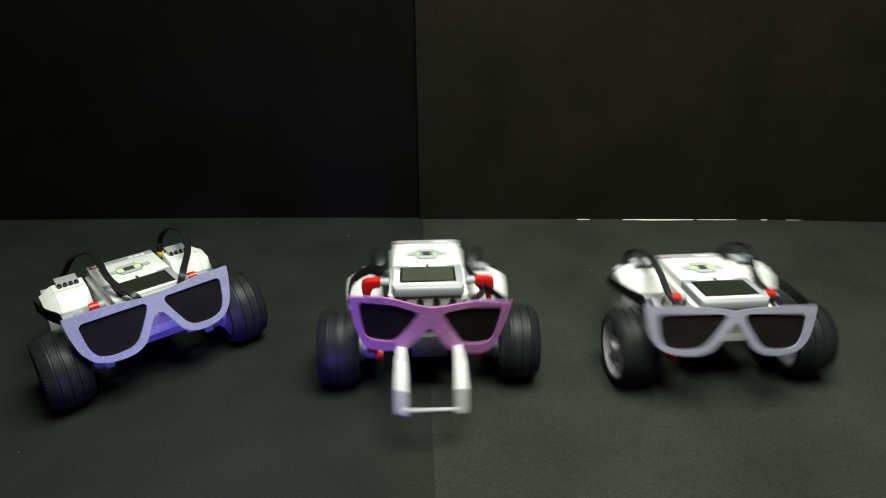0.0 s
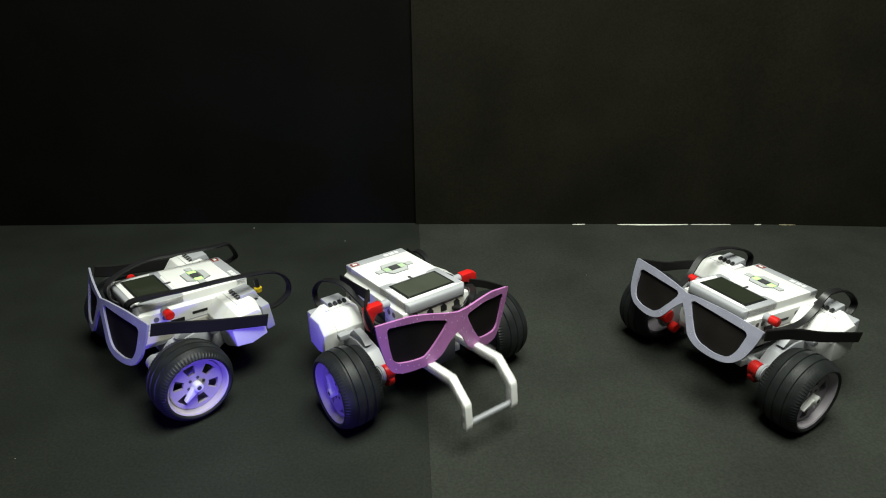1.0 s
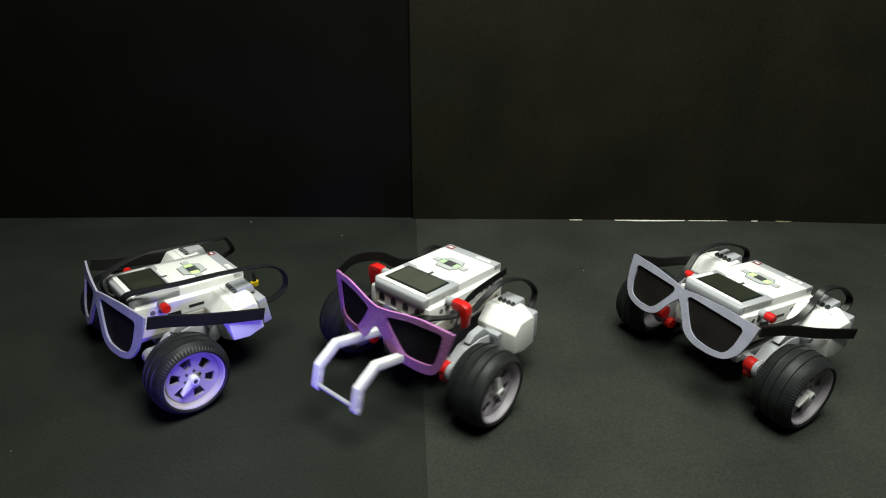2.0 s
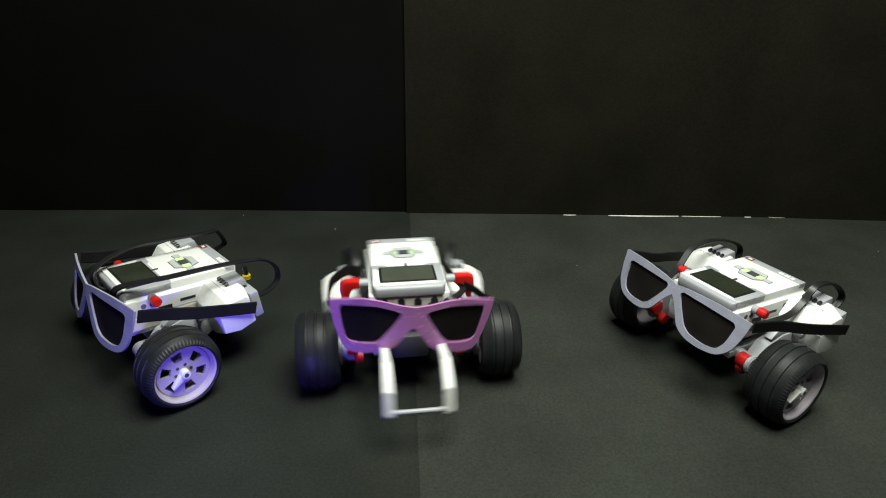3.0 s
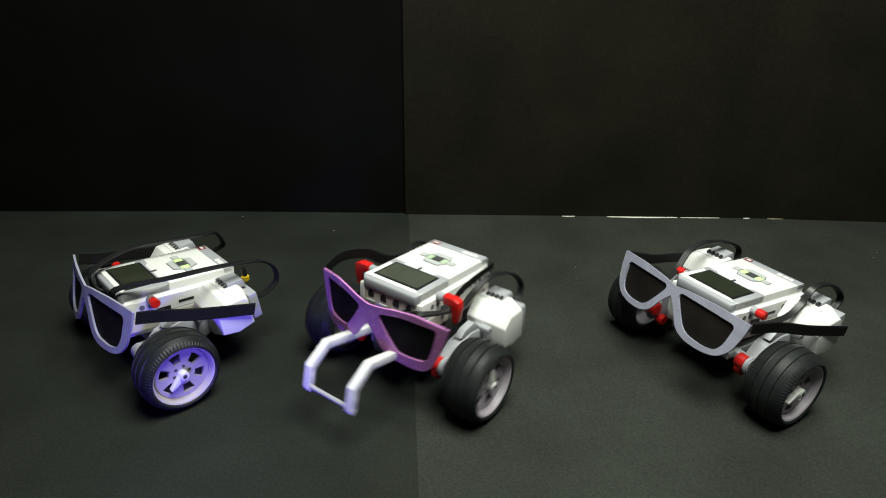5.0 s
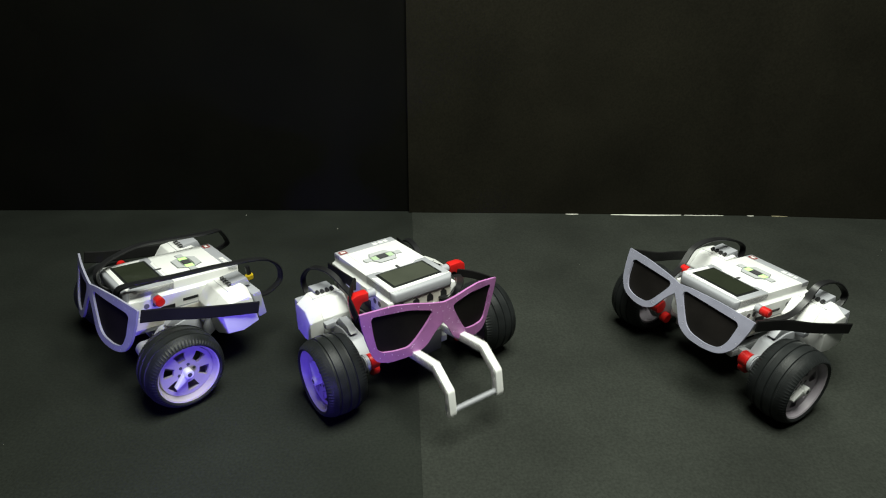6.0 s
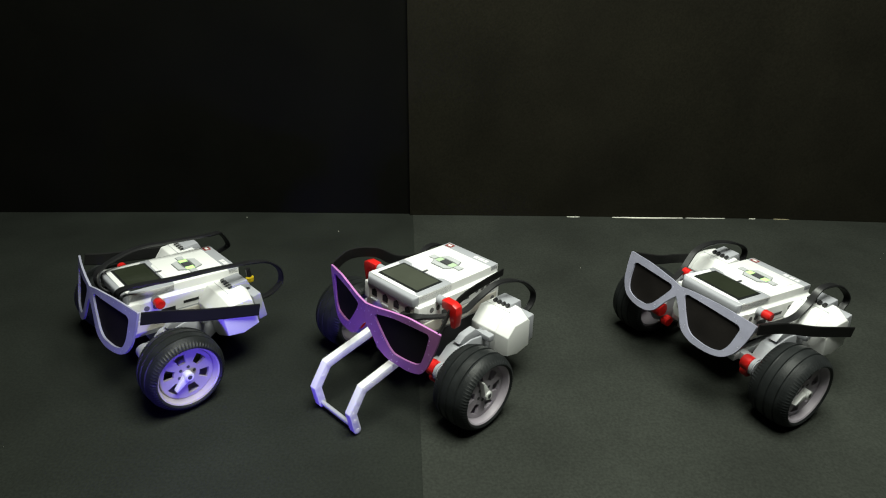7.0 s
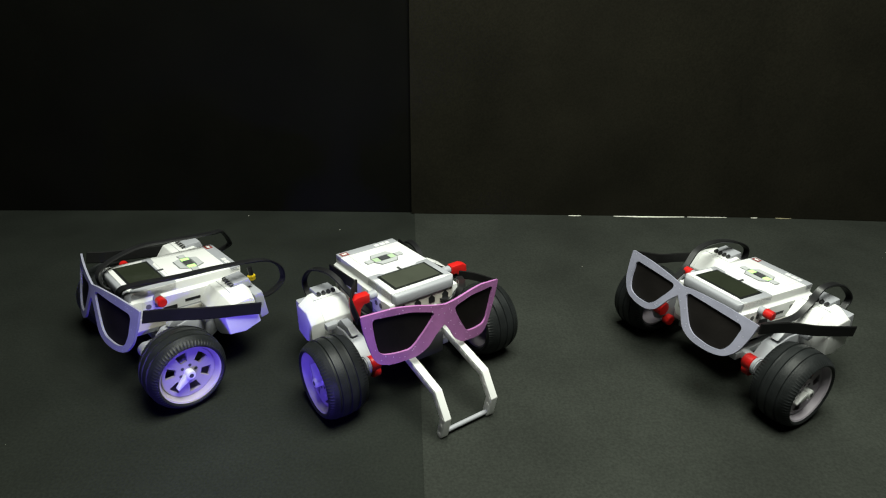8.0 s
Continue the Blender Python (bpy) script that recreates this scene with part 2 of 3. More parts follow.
# ---- the robots ----
def brick(parent, z_front, tilt, glow, screen):
    """The programmable brick: y runs back from its front edge, z = 0 is its top."""
    b = part("programmable_brick", brick_body(), WHITE, parent, "white programmable control brick", True)
    b.matrix_basis = pose(0, -0.0221, z_front, -tilt, 0, 0)
    part("front_panel", front_panel(), CREAM, b, "cream front panel with cable sockets")
    for i in range(4):
        x = -0.0222 + 0.0148 * i
        hole = prism([(x - 0.0032, -0.0205), (x + 0.0032, -0.0205), (x + 0.0032, -0.0160), (x + 0.0004, -0.0128), (x - 0.0032, -0.0150)], 0.0014, 0.004, "y")
        part("socket", hole, BLACK, b, "black cable socket")
        part("socket_lip", box(x - 0.0046, x + 0.0046, 0.0004, 0.0030, -0.0250, -0.0232, 0.0004), GREY, b)
    # grey frame round the display, with stepped back edge
    fr = [(-0.0325, 0.003), (-0.0295, 0.0), (0.0295, 0.0), (0.0325, 0.003), (0.0325, 0.047), (0.021, 0.047), (0.0165, 0.0435), (-0.0165, 0.0435), (-0.021, 0.047), (-0.0325, 0.047)]
    part("display_frame", display_frame(fr), BAND, b, "pale grey display surround", True)
    part("display_border", box(-0.0257, 0.0257, 0.0086, 0.0410, -0.001, 0.0004, 0.0003), SCREEN_EDGE, b, "black display border")
    part("display", box(-0.0236, 0.0236, 0.0106, 0.0390, -0.0004, 0.0007, 0.0002), screen, b, "dull olive display")
    part("back_button", box(-0.0012, 0.0012, 0.0405, 0.0475, -0.001, 0.0006, 0.0004), DARK, b)
    part("rear_band", box(-0.0325, 0.0325, 0.1000, 0.1115, -0.006, -0.0001, 0.0010), BAND, b, "pale grey rear strip", True)
    part("red_mark", box(-0.0300, -0.0222, 0.1015, 0.1085, -0.001, 0.0002), MARK, b, "small red square mark")
    part("mark_inset", box(-0.0284, -0.0238, 0.1035, 0.1065, -0.001, 0.0004), WHITE, b)
    for x0, x1 in ((0.0075, 0.0125), (0.0138, 0.0190), (0.0202, 0.0240)):
        part("print_bar", box(x0, x1, 0.1025, 0.1072, -0.001, 0.0002), WHITE, b, "pale printed bar")
    # cross-shaped key pad
    pad = [(-0.0205, 0.0722), (-0.0196, 0.0684), (-0.0132, 0.0690), (-0.0086, 0.0600), (0.0086, 0.0600), (0.0132, 0.0690), (0.0196, 0.0684), (0.0205, 0.0722),
           (0.0196, 0.0760), (0.0132, 0.0754), (0.0086, 0.0846), (-0.0086, 0.0846), (-0.0132, 0.0754), (-0.0196, 0.0760)]
    part("key_pad", prism(pad, -0.002, 0.0006, "z"), PADLINE, b, "dark key pad outline")
    part("up_key", prism([(-0.0058, 0.0779), (0.0058, 0.0779), (0.0120, 0.0762), (0.0081, 0.0841), (-0.0081, 0.0841), (-0.0120, 0.0762)], 0.0, 0.0012, "z", 0.0002), BUTTON, b)
    part("down_key", prism([(-0.0058, 0.0665), (-0.0120, 0.0682), (-0.0081, 0.0606), (0.0081, 0.0606), (0.0120, 0.0682), (0.0058, 0.0665)], 0.0, 0.0012, "z", 0.0002), BUTTON, b)
    for s in (-1, 1):
        part("side_key", prism([(s * 0.0126, 0.0691), (s * 0.0193, 0.0687), (s * 0.0201, 0.0722), (s * 0.0193, 0.0757), (s * 0.0126, 0.0753)], 0.0, 0.0012, "z", 0.0002), BUTTON, b)
        part("status_light", box(min(s * 0.0054, s * 0.0114), max(s * 0.0054, s * 0.0114), 0.0682, 0.0762, 0.0, 0.0010, 0.0003), glow, b, "green glowing status light")
    part("centre_key", box(-0.0046, 0.0046, 0.0684, 0.0760, 0.0, 0.0016, 0.0004), DARK, b, "dark grey centre key")
    # pin holes and slots on the flanks: dark shapes, their inner shade put into colour
    for s in (-1, 1):
        for y in (0.018, 0.026, 0.078, 0.086, 0.094):
            part("pin_hole", cyl((s * 0.0345, y, -0.0165), (s * 0.0362, y, -0.0165), 0.0026, seg=14), HOLE_SHADE, b)
        for y in (0.034, 0.070, 0.102):
            part("pin_hole", cyl((s * 0.0345, y, -0.0325), (s * 0.0367, y, -0.0325), 0.0026, seg=14), HOLE_SHADE, b)
        part("lower_shell", box(min(s * 0.0345, s * 0.0364), max(s * 0.0345, s * 0.0364), 0.0070, 0.1080, -0.0395, -0.0275, 0.0004), CREAM, b, "cream lower flank")
        part("vent_line", box(min(s * 0.0345, s * 0.0361), max(s * 0.0345, s * 0.0361), 0.006, 0.104, -0.0262, -0.0252), GREY, b)
    part("usb_slot", box(0.0345, 0.0366, 0.031, 0.044, -0.0274, -0.0212), BLACK, b, "black cable slot")
    part("flank_opening", box(-0.0367, -0.0345, 0.034, 0.050, -0.036, -0.020), BLACK, b, "flank opening, its shade painted as a black block")
    part("card_slot", box(0.0345, 0.0363, 0.052, 0.067, -0.0212, -0.0185), BLACK, b)
    return b


def display_frame(outline):
    """The display surround, its front edge rounded off downwards."""
    bm = prism(outline, -0.011, 0.0, "z", 0.0012)
    for v in bm.verts:
        if v.co.z > -0.006:
            v.co.z -= 0.0030 * max(0.0, 1 - v.co.y / 0.0045) ** 1.5
    return bm


def brick_body():
    bm = prism([(-0.0325, -0.0003), (0.0325, -0.0003), (0.0325, -0.0085), (0.0360, -0.0105), (0.0360, -0.0400), (0.0320, -0.0460), (-0.0320, -0.0460), (-0.0360, -0.0400), (-0.0360, -0.0105), (-0.0325, -0.0085)], 0.004, 0.1115, "y", 0.0009)
    box(-0.0245, 0.0245, 0.046, 0.100, -0.004, 0.0002, 0.0008, bm)
    for s in (-1, 1):
        box(min(s * 0.030, s * 0.0362), max(s * 0.030, s * 0.0362), 0.0015, 0.0125, -0.026, -0.0095, 0.0012, bm)
    return bm


def front_panel():
    return prism([(0.0020, -0.0085), (0.0065, -0.0085), (0.0090, -0.0400), (0.0045, -0.0400), (0.0020, -0.0260)], -0.0320, 0.0320, "x", 0.0008)


def loft(pa, xa, pb, xb, bevel=0.0, bm=None):
    """A solid between two (y, z) outlines with as many corners, at xa and xb."""
    out = bm or bmesh.new()
    tmp = bmesh.new()
    A = [tmp.verts.new((xa, y, z)) for y, z in pa]
    B = [tmp.verts.new((xb, y, z)) for y, z in pb]
    tmp.faces.new(A)
    tmp.faces.new(B[::-1])
    n = len(A)
    for i in range(n):
        tmp.faces.new((A[(i + 1) % n], A[i], B[i], B[(i + 1) % n]))
    bmesh.ops.recalc_face_normals(tmp, faces=tmp.faces[:])
    if bevel:
        bmesh.ops.bevel(tmp, geom=tmp.edges[:], offset=bevel, segments=2, affect="EDGES", profile=0.6, clamp_overlap=True)
    join(out, tmp)
    return out


def motor(parent, s, lift, bush):
    """A large motor lying beside the brick: white rear housing, grey gear head round the wheel's axle. lift: degrees by which its rear is raised."""
    full = [(0.0440, 0.0350), (0.0440, 0.0610), (0.0570, 0.0735), (0.0800, 0.0715), (0.0835, 0.0670), (0.0835, 0.0310), (0.0620, 0.0285)]
    slim = [(0.0490, 0.0370), (0.0490, 0.0565), (0.0590, 0.0655), (0.0775, 0.0645), (0.0810, 0.0610), (0.0810, 0.0340), (0.0640, 0.0320)]
    bm = loft(full, s * 0.0400, full, s * 0.0690, 0.0010)
    loft(full, s * 0.0690, slim, s * 0.0810, 0.0008, bm)
    m = part("motor", bm, WHITE, parent, "white drive motor housing", True)
    m.matrix_basis = Matrix.Translation((0, 0, 0.0344)) @ pose(0, 0, 0, lift) @ Matrix.Translation((0, 0, -0.0344))
    part("rear_cap", box(min(s * 0.0430, s * 0.0775), max(s * 0.0430, s * 0.0775), 0.0833, 0.0925, 0.0340, 0.0620, 0.0018), BAND, m, "pale grey motor end cap", True)
    part("socket_block", loft([(0.0700, 0.0700), (0.0720, 0.0752), (0.0880, 0.0735), (0.0900, 0.0640)], s * 0.0440, [(0.0700, 0.0700), (0.0720, 0.0752), (0.0880, 0.0735), (0.0900, 0.0640)], s * 0.0640, 0.0010), BAND, m, "pale grey socket block", True)
    for i in range(4):
        x = s * (0.0468 + 0.0050 * i)
        part("slot", cyl((x, 0.0690, 0.0742), (x, 0.0722, 0.0742), 0.0019, seg=12), BLACK, m)
    part("seam", box(min(s * 0.0410, s * 0.0700), max(s * 0.0410, s * 0.0700), 0.0640, 0.0645, 0.0400, 0.0732), GREY, m)
    part("latch", box(min(s * 0.0500, s * 0.0540), max(s * 0.0500, s * 0.0540), 0.0435, 0.0450, 0.0480, 0.0570, 0.0005), BAND, m)
    # grey head
    part("gear_head", prism([(0.046, 0.036), (0.046, 0.056), (0.020, 0.062), (0.000, 0.0605), (-0.014, 0.050), (-0.017, 0.038), (-0.011, 0.026), (0.0, 0.021), (0.02, 0.025)], min(s * 0.0500, s * 0.0630), max(s * 0.0500, s * 0.0630), "x", 0.0016), BAND, m, "light grey gear head", True)
    part("bracket", prism([(0.036, 0.0600), (0.026, 0.0700), (0.012, 0.0690), (0.004, 0.0640), (0.010, 0.0600)], min(s * 0.0540, s * 0.0615), max(s * 0.0540, s * 0.0615), "x", 0.0010), BAND, m, "pale grey bracket", True)
    part("bracket_foot", box(min(s * 0.060, s * 0.072), max(s * 0.060, s * 0.072), 0.0330, 0.0400, 0.0560, 0.0620, 0.0012), BAND, m, "", True)
    part("hub_disc", cyl((s * 0.0630, 0, 0.0344), (s * 0.0662, 0, 0.0344), 0.0165, seg=28, bevel=0.001), GREY, m, "", True)
    part("red_bush", cyl((s * 0.0480, -0.0185, 0.0465), (s * 0.0580, -0.0185, 0.0465), 0.0072, seg=20, bevel=0.0010), bush, m, "bush beside the wheel", True)
    part("bush_collar", cyl((s * 0.0580, -0.0185, 0.0465), (s * 0.0625, -0.0185, 0.0465), 0.0085, seg=20, bevel=0.0010), BAND, m, "", True)
    part("red_peg", cyl((s * 0.0440, -0.0120, 0.0310), (s * 0.0520, -0.0120, 0.0310), 0.0055, seg=16, bevel=0.0008), bush, m, "short peg", True)
    return m


TYRE_R, WHEEL_X, AXLE_Y, AXLE_Z = 0.0366, 0.0858, -0.0020, 0.0344  # the robots stand 2 mm higher than their own zero


def tyre_mesh(s):
    R, w = TYRE_R, 0.0175
    v = w + 0.0030
    prof = [(-v + 0.001, 0.0275), (-v, 0.0298), (-v + 0.0012, 0.0322), (-0.0135, 0.0347)]
    for x in (-0.0085, -0.0002, 0.0082):
        c = R - 9.0 * x * x
        prof += [(x - 0.0013, c), (x - 0.0007, c - 0.0012), (x + 0.0007, c - 0.0012), (x + 0.0013, c)]
    prof += [(0.0130, 0.0349), (w - 0.0004, 0.0326), (w + 0.0010, 0.0304), (w + 0.0004, 0.0286), (w - 0.004, 0.0262), (-w + 0.004, 0.0262)]
    prof = [(s * x, r) for x, r in prof]
    seg = 144
    bm = bmesh.new()
    rings = []
    for i, (x, r) in enumerate(prof):
        lug = 0.0009 if 0.0300 < r < 0.0350 and abs(x) > 0.011 else 0.0
        rings.append([bm.verts.new((x, (r - lug * (k % 2)) * math.cos(2 * math.pi * (k + x * 60) / seg), (r - lug * (k % 2)) * math.sin(2 * math.pi * (k + x * 60) / seg))) for k in range(seg)])
    for a, b in zip(rings, rings[1:] + rings[:1]):
        for k in range(seg):
            bm.faces.new((a[k], a[(k + 1) % seg], b[(k + 1) % seg], b[k]))
    bmesh.ops.recalc_face_normals(bm, faces=bm.faces[:])
    return bm


def rim_mesh(s):
    """A deep dished wheel rim, its face towards s along x."""
    f = s * 0.0172
    bm = lathe([(-s * 0.0160, 0.0268), (-s * 0.0160, 0.0250), (-s * 0.0100, 0.0235), (s * 0.0075, 0.0240), (f - s * 0.0010, 0.0268), (f, 0.0285), (f - s * 0.0014, 0.0288), (f - s * 0.0040, 0.0270)], 56)
    return bm


def spoke_disc(s):
    """A flat disc with six wedge openings between its spokes."""
    bm = bmesh.new()
    seg, radii = 48, (0.0035, 0.0118, 0.0208, 0.0244)
    grid = [[bm.verts.new((s * 0.0080, r * math.cos(2 * math.pi * k / seg), r * math.sin(2 * math.pi * k / seg))) for k in range(seg)] for r in radii]
    for i in range(3):
        for k in range(seg):
            if i == 1 and k % 8 in (2, 3, 4, 5):
                continue
            j = (k + 1) % seg
            bm.faces.new((grid[i][k], grid[i][j], grid[i + 1][j], grid[i + 1][k]))
    top = bmesh.ops.extrude_face_region(bm, geom=bm.faces[:])
    bmesh.ops.translate(bm, verts=[v for v in top["geom"] if isinstance(v, bmesh.types.BMVert)], vec=(s * 0.0028, 0, 0))
    bmesh.ops.recalc_face_normals(bm, faces=bm.faces[:])
    return bm


def wheel(parent, s):
    w = part("wheel", rim_mesh(s), RIM, parent, "pale plastic wheel rim with six spokes", True)
    w.matrix_basis = pose(s * WHEEL_X, AXLE_Y, AXLE_Z)
    part("spoke_disc", spoke_disc(s), RIM, w, "pale six-spoked disc")
    part("tyre", tyre_mesh(s), RUBBER, w, "black ribbed rubber tyre", True)
    hub = cyl((s * 0.0085, 0, 0), (s * 0.0176, 0, 0), 0.0042, seg=18, bevel=0.0006)
    part("hub", hub, WHITE, w, "white hub round the axle", True)
    part("axle_end", cyl((s * 0.012, 0, 0), (s * 0.0179, 0, 0), 0.0021, seg=8), DARK, w)
    arm = prism([(-0.0038, 0.000), (0.0038, 0.000), (0.0024, 0.0080), (0.0009, 0.0170), (-0.0009, 0.0170), (-0.0024, 0.0080)], min(s * 0.0106, s * 0.0162), max(s * 0.0106, s * 0.0162), "x", 0.0008)
    bmesh.ops.rotate(arm, verts=arm.verts[:], cent=(0, 0, 0), matrix=Matrix.Rotation(radians(180), 3, "X"))
    part("hub_pointer", arm, WHITE, w, "tapered pale lever on the hub", True)
    # holes round the hub: raised discs, the shade inside painted dark
    for k in range(6):
        a = k * math.pi / 3 + math.pi / 6
        p = Vector((s * 0.0104, math.sin(a) * 0.0072, math.cos(a) * 0.0072))
        part("hub_hole", cyl(p, p + Vector((s * 0.0007, 0, 0)), 0.0015, seg=10), DARK, w)
    return w


def rounded(points, r, n=4, tip=None):
    """Round the corners of a polygon."""
    out = []
    k = len(points)
    for i in range(k):
        p, a, b = Vector(points[i]), Vector(points[i - 1]), Vector(points[(i + 1) % k])
        if abs(p.x) < 1e-6:  # corners on the middle line stay sharp
            out += [tuple(p)] * (n + 1)
            continue
        u, v = (a - p), (b - p)
        d = min(0.0015 if i == tip else r, u.length * 0.45, v.length * 0.45)
        s, e = p + u.normalized() * d, p + v.normalized() * d
        for j in range(n + 1):
            t = j / n
            out.append(tuple((1 - t) ** 2 * s + 2 * t * (1 - t) * p + t * t * e))
    return out


def sunglasses(parent, card, label, m, temples, wrap=0.012, pointed=False):
    """Oversized card sunglasses: x across, z up from the brow line, bent back at both sides. temples: per side, a path and the strip's width."""
    def bent(v):
        x, y, z = v
        return (x, y + wrap * (abs(x) / 0.0735) ** 1.5 - 0.03 * z, z)

    def half(s):
        if pointed:
            outer = [(0.0000, -0.0085), (0.0130, -0.0055), (0.0420, -0.0010), (0.0735, 0.0015), (0.0722, -0.0130), (0.0678, -0.0340), (0.0585, -0.0475), (0.0440, -0.0528), (0.0280, -0.0535), (0.0165, -0.0480), (0.0072, -0.0300), (0.0000, -0.0200)]
            inner = [(0.0105, -0.0150), (0.0125, -0.0128), (0.0300, -0.0118), (0.0575, -0.0100), (0.0598, -0.0125), (0.0578, -0.0305), (0.0535, -0.0405), (0.0430, -0.0445), (0.0290, -0.0442), (0.0230, -0.0400), (0.0150, -0.0265), (0.0108, -0.0180)]
            lift, tip, r, open_up = 0.0070, 3, 0.0075, 1.12
        else:
            outer = [(0.0000, -0.0072), (0.0130, -0.0050), (0.0280, -0.0010), (0.0450, 0.0020), (0.0735, 0.0010), (0.0711, -0.0128), (0.0677, -0.0258), (0.0630, -0.0410), (0.0580, -0.0505), (0.0465, -0.0540), (0.0240, -0.0525), (0.0140, -0.0460), (0.0072, -0.0345), (0.0000, -0.0270)]
            inner = [(0.0118, -0.0140), (0.0135, -0.0120), (0.0190, -0.0102), (0.0330, -0.0062), (0.0618, -0.0046), (0.0632, -0.0075), (0.0605, -0.0250), (0.0575, -0.0370), (0.0535, -0.0412), (0.0430, -0.0430), (0.0315, -0.0427), (0.0270, -0.0385), (0.0190, -0.0275), (0.0135, -0.0185)]
            lift, tip, r, open_up = 0.0100, 4, 0.0055, 1.03

        def curve(points, t=None):
            return rounded([(s * x, z + lift * (1 - (x / 0.0735) ** 1.5)) if x < 0.0735 else (s * x, z) for x, z in points], r, tip=t)
        cx, cz = sum(p[0] for p in inner) / len(inner), sum(p[1] for p in inner) / len(inner)
        return curve(outer, tip), curve([(cx + (x - cx) * open_up, cz + (z - cz) * open_up) for x, z in inner])
    bm = bmesh.new()
    for s in (-1, 1):
        o, i = half(s)
        ring_prism(o, i, -0.0010, 0.0010, bm, bent)
    bmesh.ops.remove_doubles(bm, verts=bm.verts[:], dist=0.00002)
    g = part("sunglasses", bm, card, parent, label)
    g.matrix_basis = m
    for s in (-1, 1):
        _, i = half(s)
        grow = [(x * 1.0, z) for x, z in i]
        c = Vector((sum(p[0] for p in grow) / len(grow), sum(p[1] for p in grow) / len(grow)))
        bm = bmesh.new()
        rings = [[bm.verts.new(bent((c.x + (p[0] - c.x) * k, d, c.y + (p[1] - c.y) * k))) for p in grow] for k, d in ((1.03, 0.0012), (0.66, 0.0012), (0.33, 0.0012))]
        mid = bm.verts.new(bent((c.x, 0.0012, c.y)))
        n = len(grow)
        for a, b in zip(rings, rings[1:]):
            for q in range(n):
                bm.faces.new((a[q], a[(q + 1) % n], b[(q + 1) % n], b[q]))
        for q in range(n):
            bm.faces.new((rings[-1][q], rings[-1][(q + 1) % n], mid))
        top = bm.faces[:]
        ext = bmesh.ops.extrude_face_region(bm, geom=top)
        bmesh.ops.translate(bm, verts=[v for v in ext["geom"] if isinstance(v, bmesh.types.BMVert)], vec=(0, 0.001, 0))
        bmesh.ops.recalc_face_normals(bm, faces=bm.faces[:])
        part("lens", bm, LENS, g, "black opaque lens")
    inv = m.inverted()
    for path, width in temples:
        part("temple", ribbon([inv @ Vector(p) for p in path], width, 0.0014, (0, 0, 1)), RIBBON, g, "flat black temple strip")
    return g


def arm(parent):
    """The lifting arm: two bent white beams joined at their tips, turning on an axle under the brick."""
    a, b, c = 0.0623, 0.0165, 0.0330

    def outline(h):
        up = [(0.004, h), (-a - h * 0.41, h), (-a - b - h, -b + h * 0.41), (-a - b - h, -c - 0.003)]
        tip = [(-a - b + h * math.cos(t), -c - 0.003 + h * math.sin(t)) for t in [math.pi + k * math.pi / 6 for k in range(1, 6)]]
        down = [(-a - b + h, -c - 0.003), (-a - b + h, -b - h * 0.41), (-a + h * 0.41, -h), (0.004, -h)]
        return up + tip + down
    ax = part("arm", cyl((-0.0300, 0, 0), (0.0300, 0, 0), 0.0024, seg=12), DARK, parent, "raised lifting arm on a dark axle", True)
    for s in (-1, 1):
        bm = prism(outline(0.0037), min(s * 0.0215, s * 0.0285), max(s * 0.0215, s * 0.0285), "x", 0.0006)
        part("beam", bm, WHITE, ax, "bent white beam with pin holes", True)
        holes = [(-a + 0.008 * k, 0.0) for k in range(6)] + [(-a - b / 2, -b / 2), (-a - b, -b), (-a - b, -b - 0.008), (-a - b, -c - 0.003)]
        for y, z in holes:
            for sx in (0.0216, 0.0284):
                part_hole(ax, s * sx, y, z)
    part("axle_sleeve", cyl((-0.0130, -0.004, -0.003), (0.0130, -0.004, -0.003), 0.0040, seg=16, bevel=0.0008), BAND, ax, "pale grey sleeve on the axle", True)
    part("crossbar", cyl((-0.0218, -a - b, -c - 0.002), (0.0218, -a - b, -c - 0.002), 0.0022, seg=12), BAND, ax, "thin pale grey crossbar", True)
    return ax


def part_hole(parent, x, y, z):
    part("pin_hole", cyl((x - 0.0003, y, z), (x + 0.0003, y, z), 0.0022, seg=12), HOLE, parent)


def cable(parent, pts, label="flat black connecting cable"):
    part("cable", ribbon(pts, 0.0066, 0.0022, (1, 0.25, 0), 10), CABLE, parent, label, True)


def chassis(parent, mid):
    """Beams under the brick and the caster at the rear."""
    c = part("chassis", box(-0.048, 0.048, -0.004, 0.004, 0.030, 0.038, 0.001), GREY, parent, "light grey beams under the brick", True)
    part("beam", box(-0.034, -0.027, -0.012, 0.088, 0.030, 0.037, 0.001), GREY, c, "", True)
    part("beam", box(0.027, 0.034, -0.012, 0.088, 0.030, 0.037, 0.001), GREY, c, "", True)
    part("rear_beam", box(-0.045, 0.045, 0.080, 0.088, 0.036, 0.044, 0.001), DARK, c, "", True)
    part("caster_housing", cyl((0, 0.088, 0.014), (0, 0.088, 0.036), 0.012, 0.009, 20, 0.001), GREY, c, "grey caster housing", True)
    bm = bmesh.new()
    bmesh.ops.create_icosphere(bm, subdivisions=3, radius=0.0095, matrix=Matrix.Translation((0, 0.088, 0.0075)))
    part("caster_ball", bm, BAND, c, "steel caster ball", True)
    if mid:
        part("small_motor", box(-0.017, 0.017, -0.028, 0.040, 0.036, 0.060, 0.003), DARK, c, "small dark motor driving the arm", True)


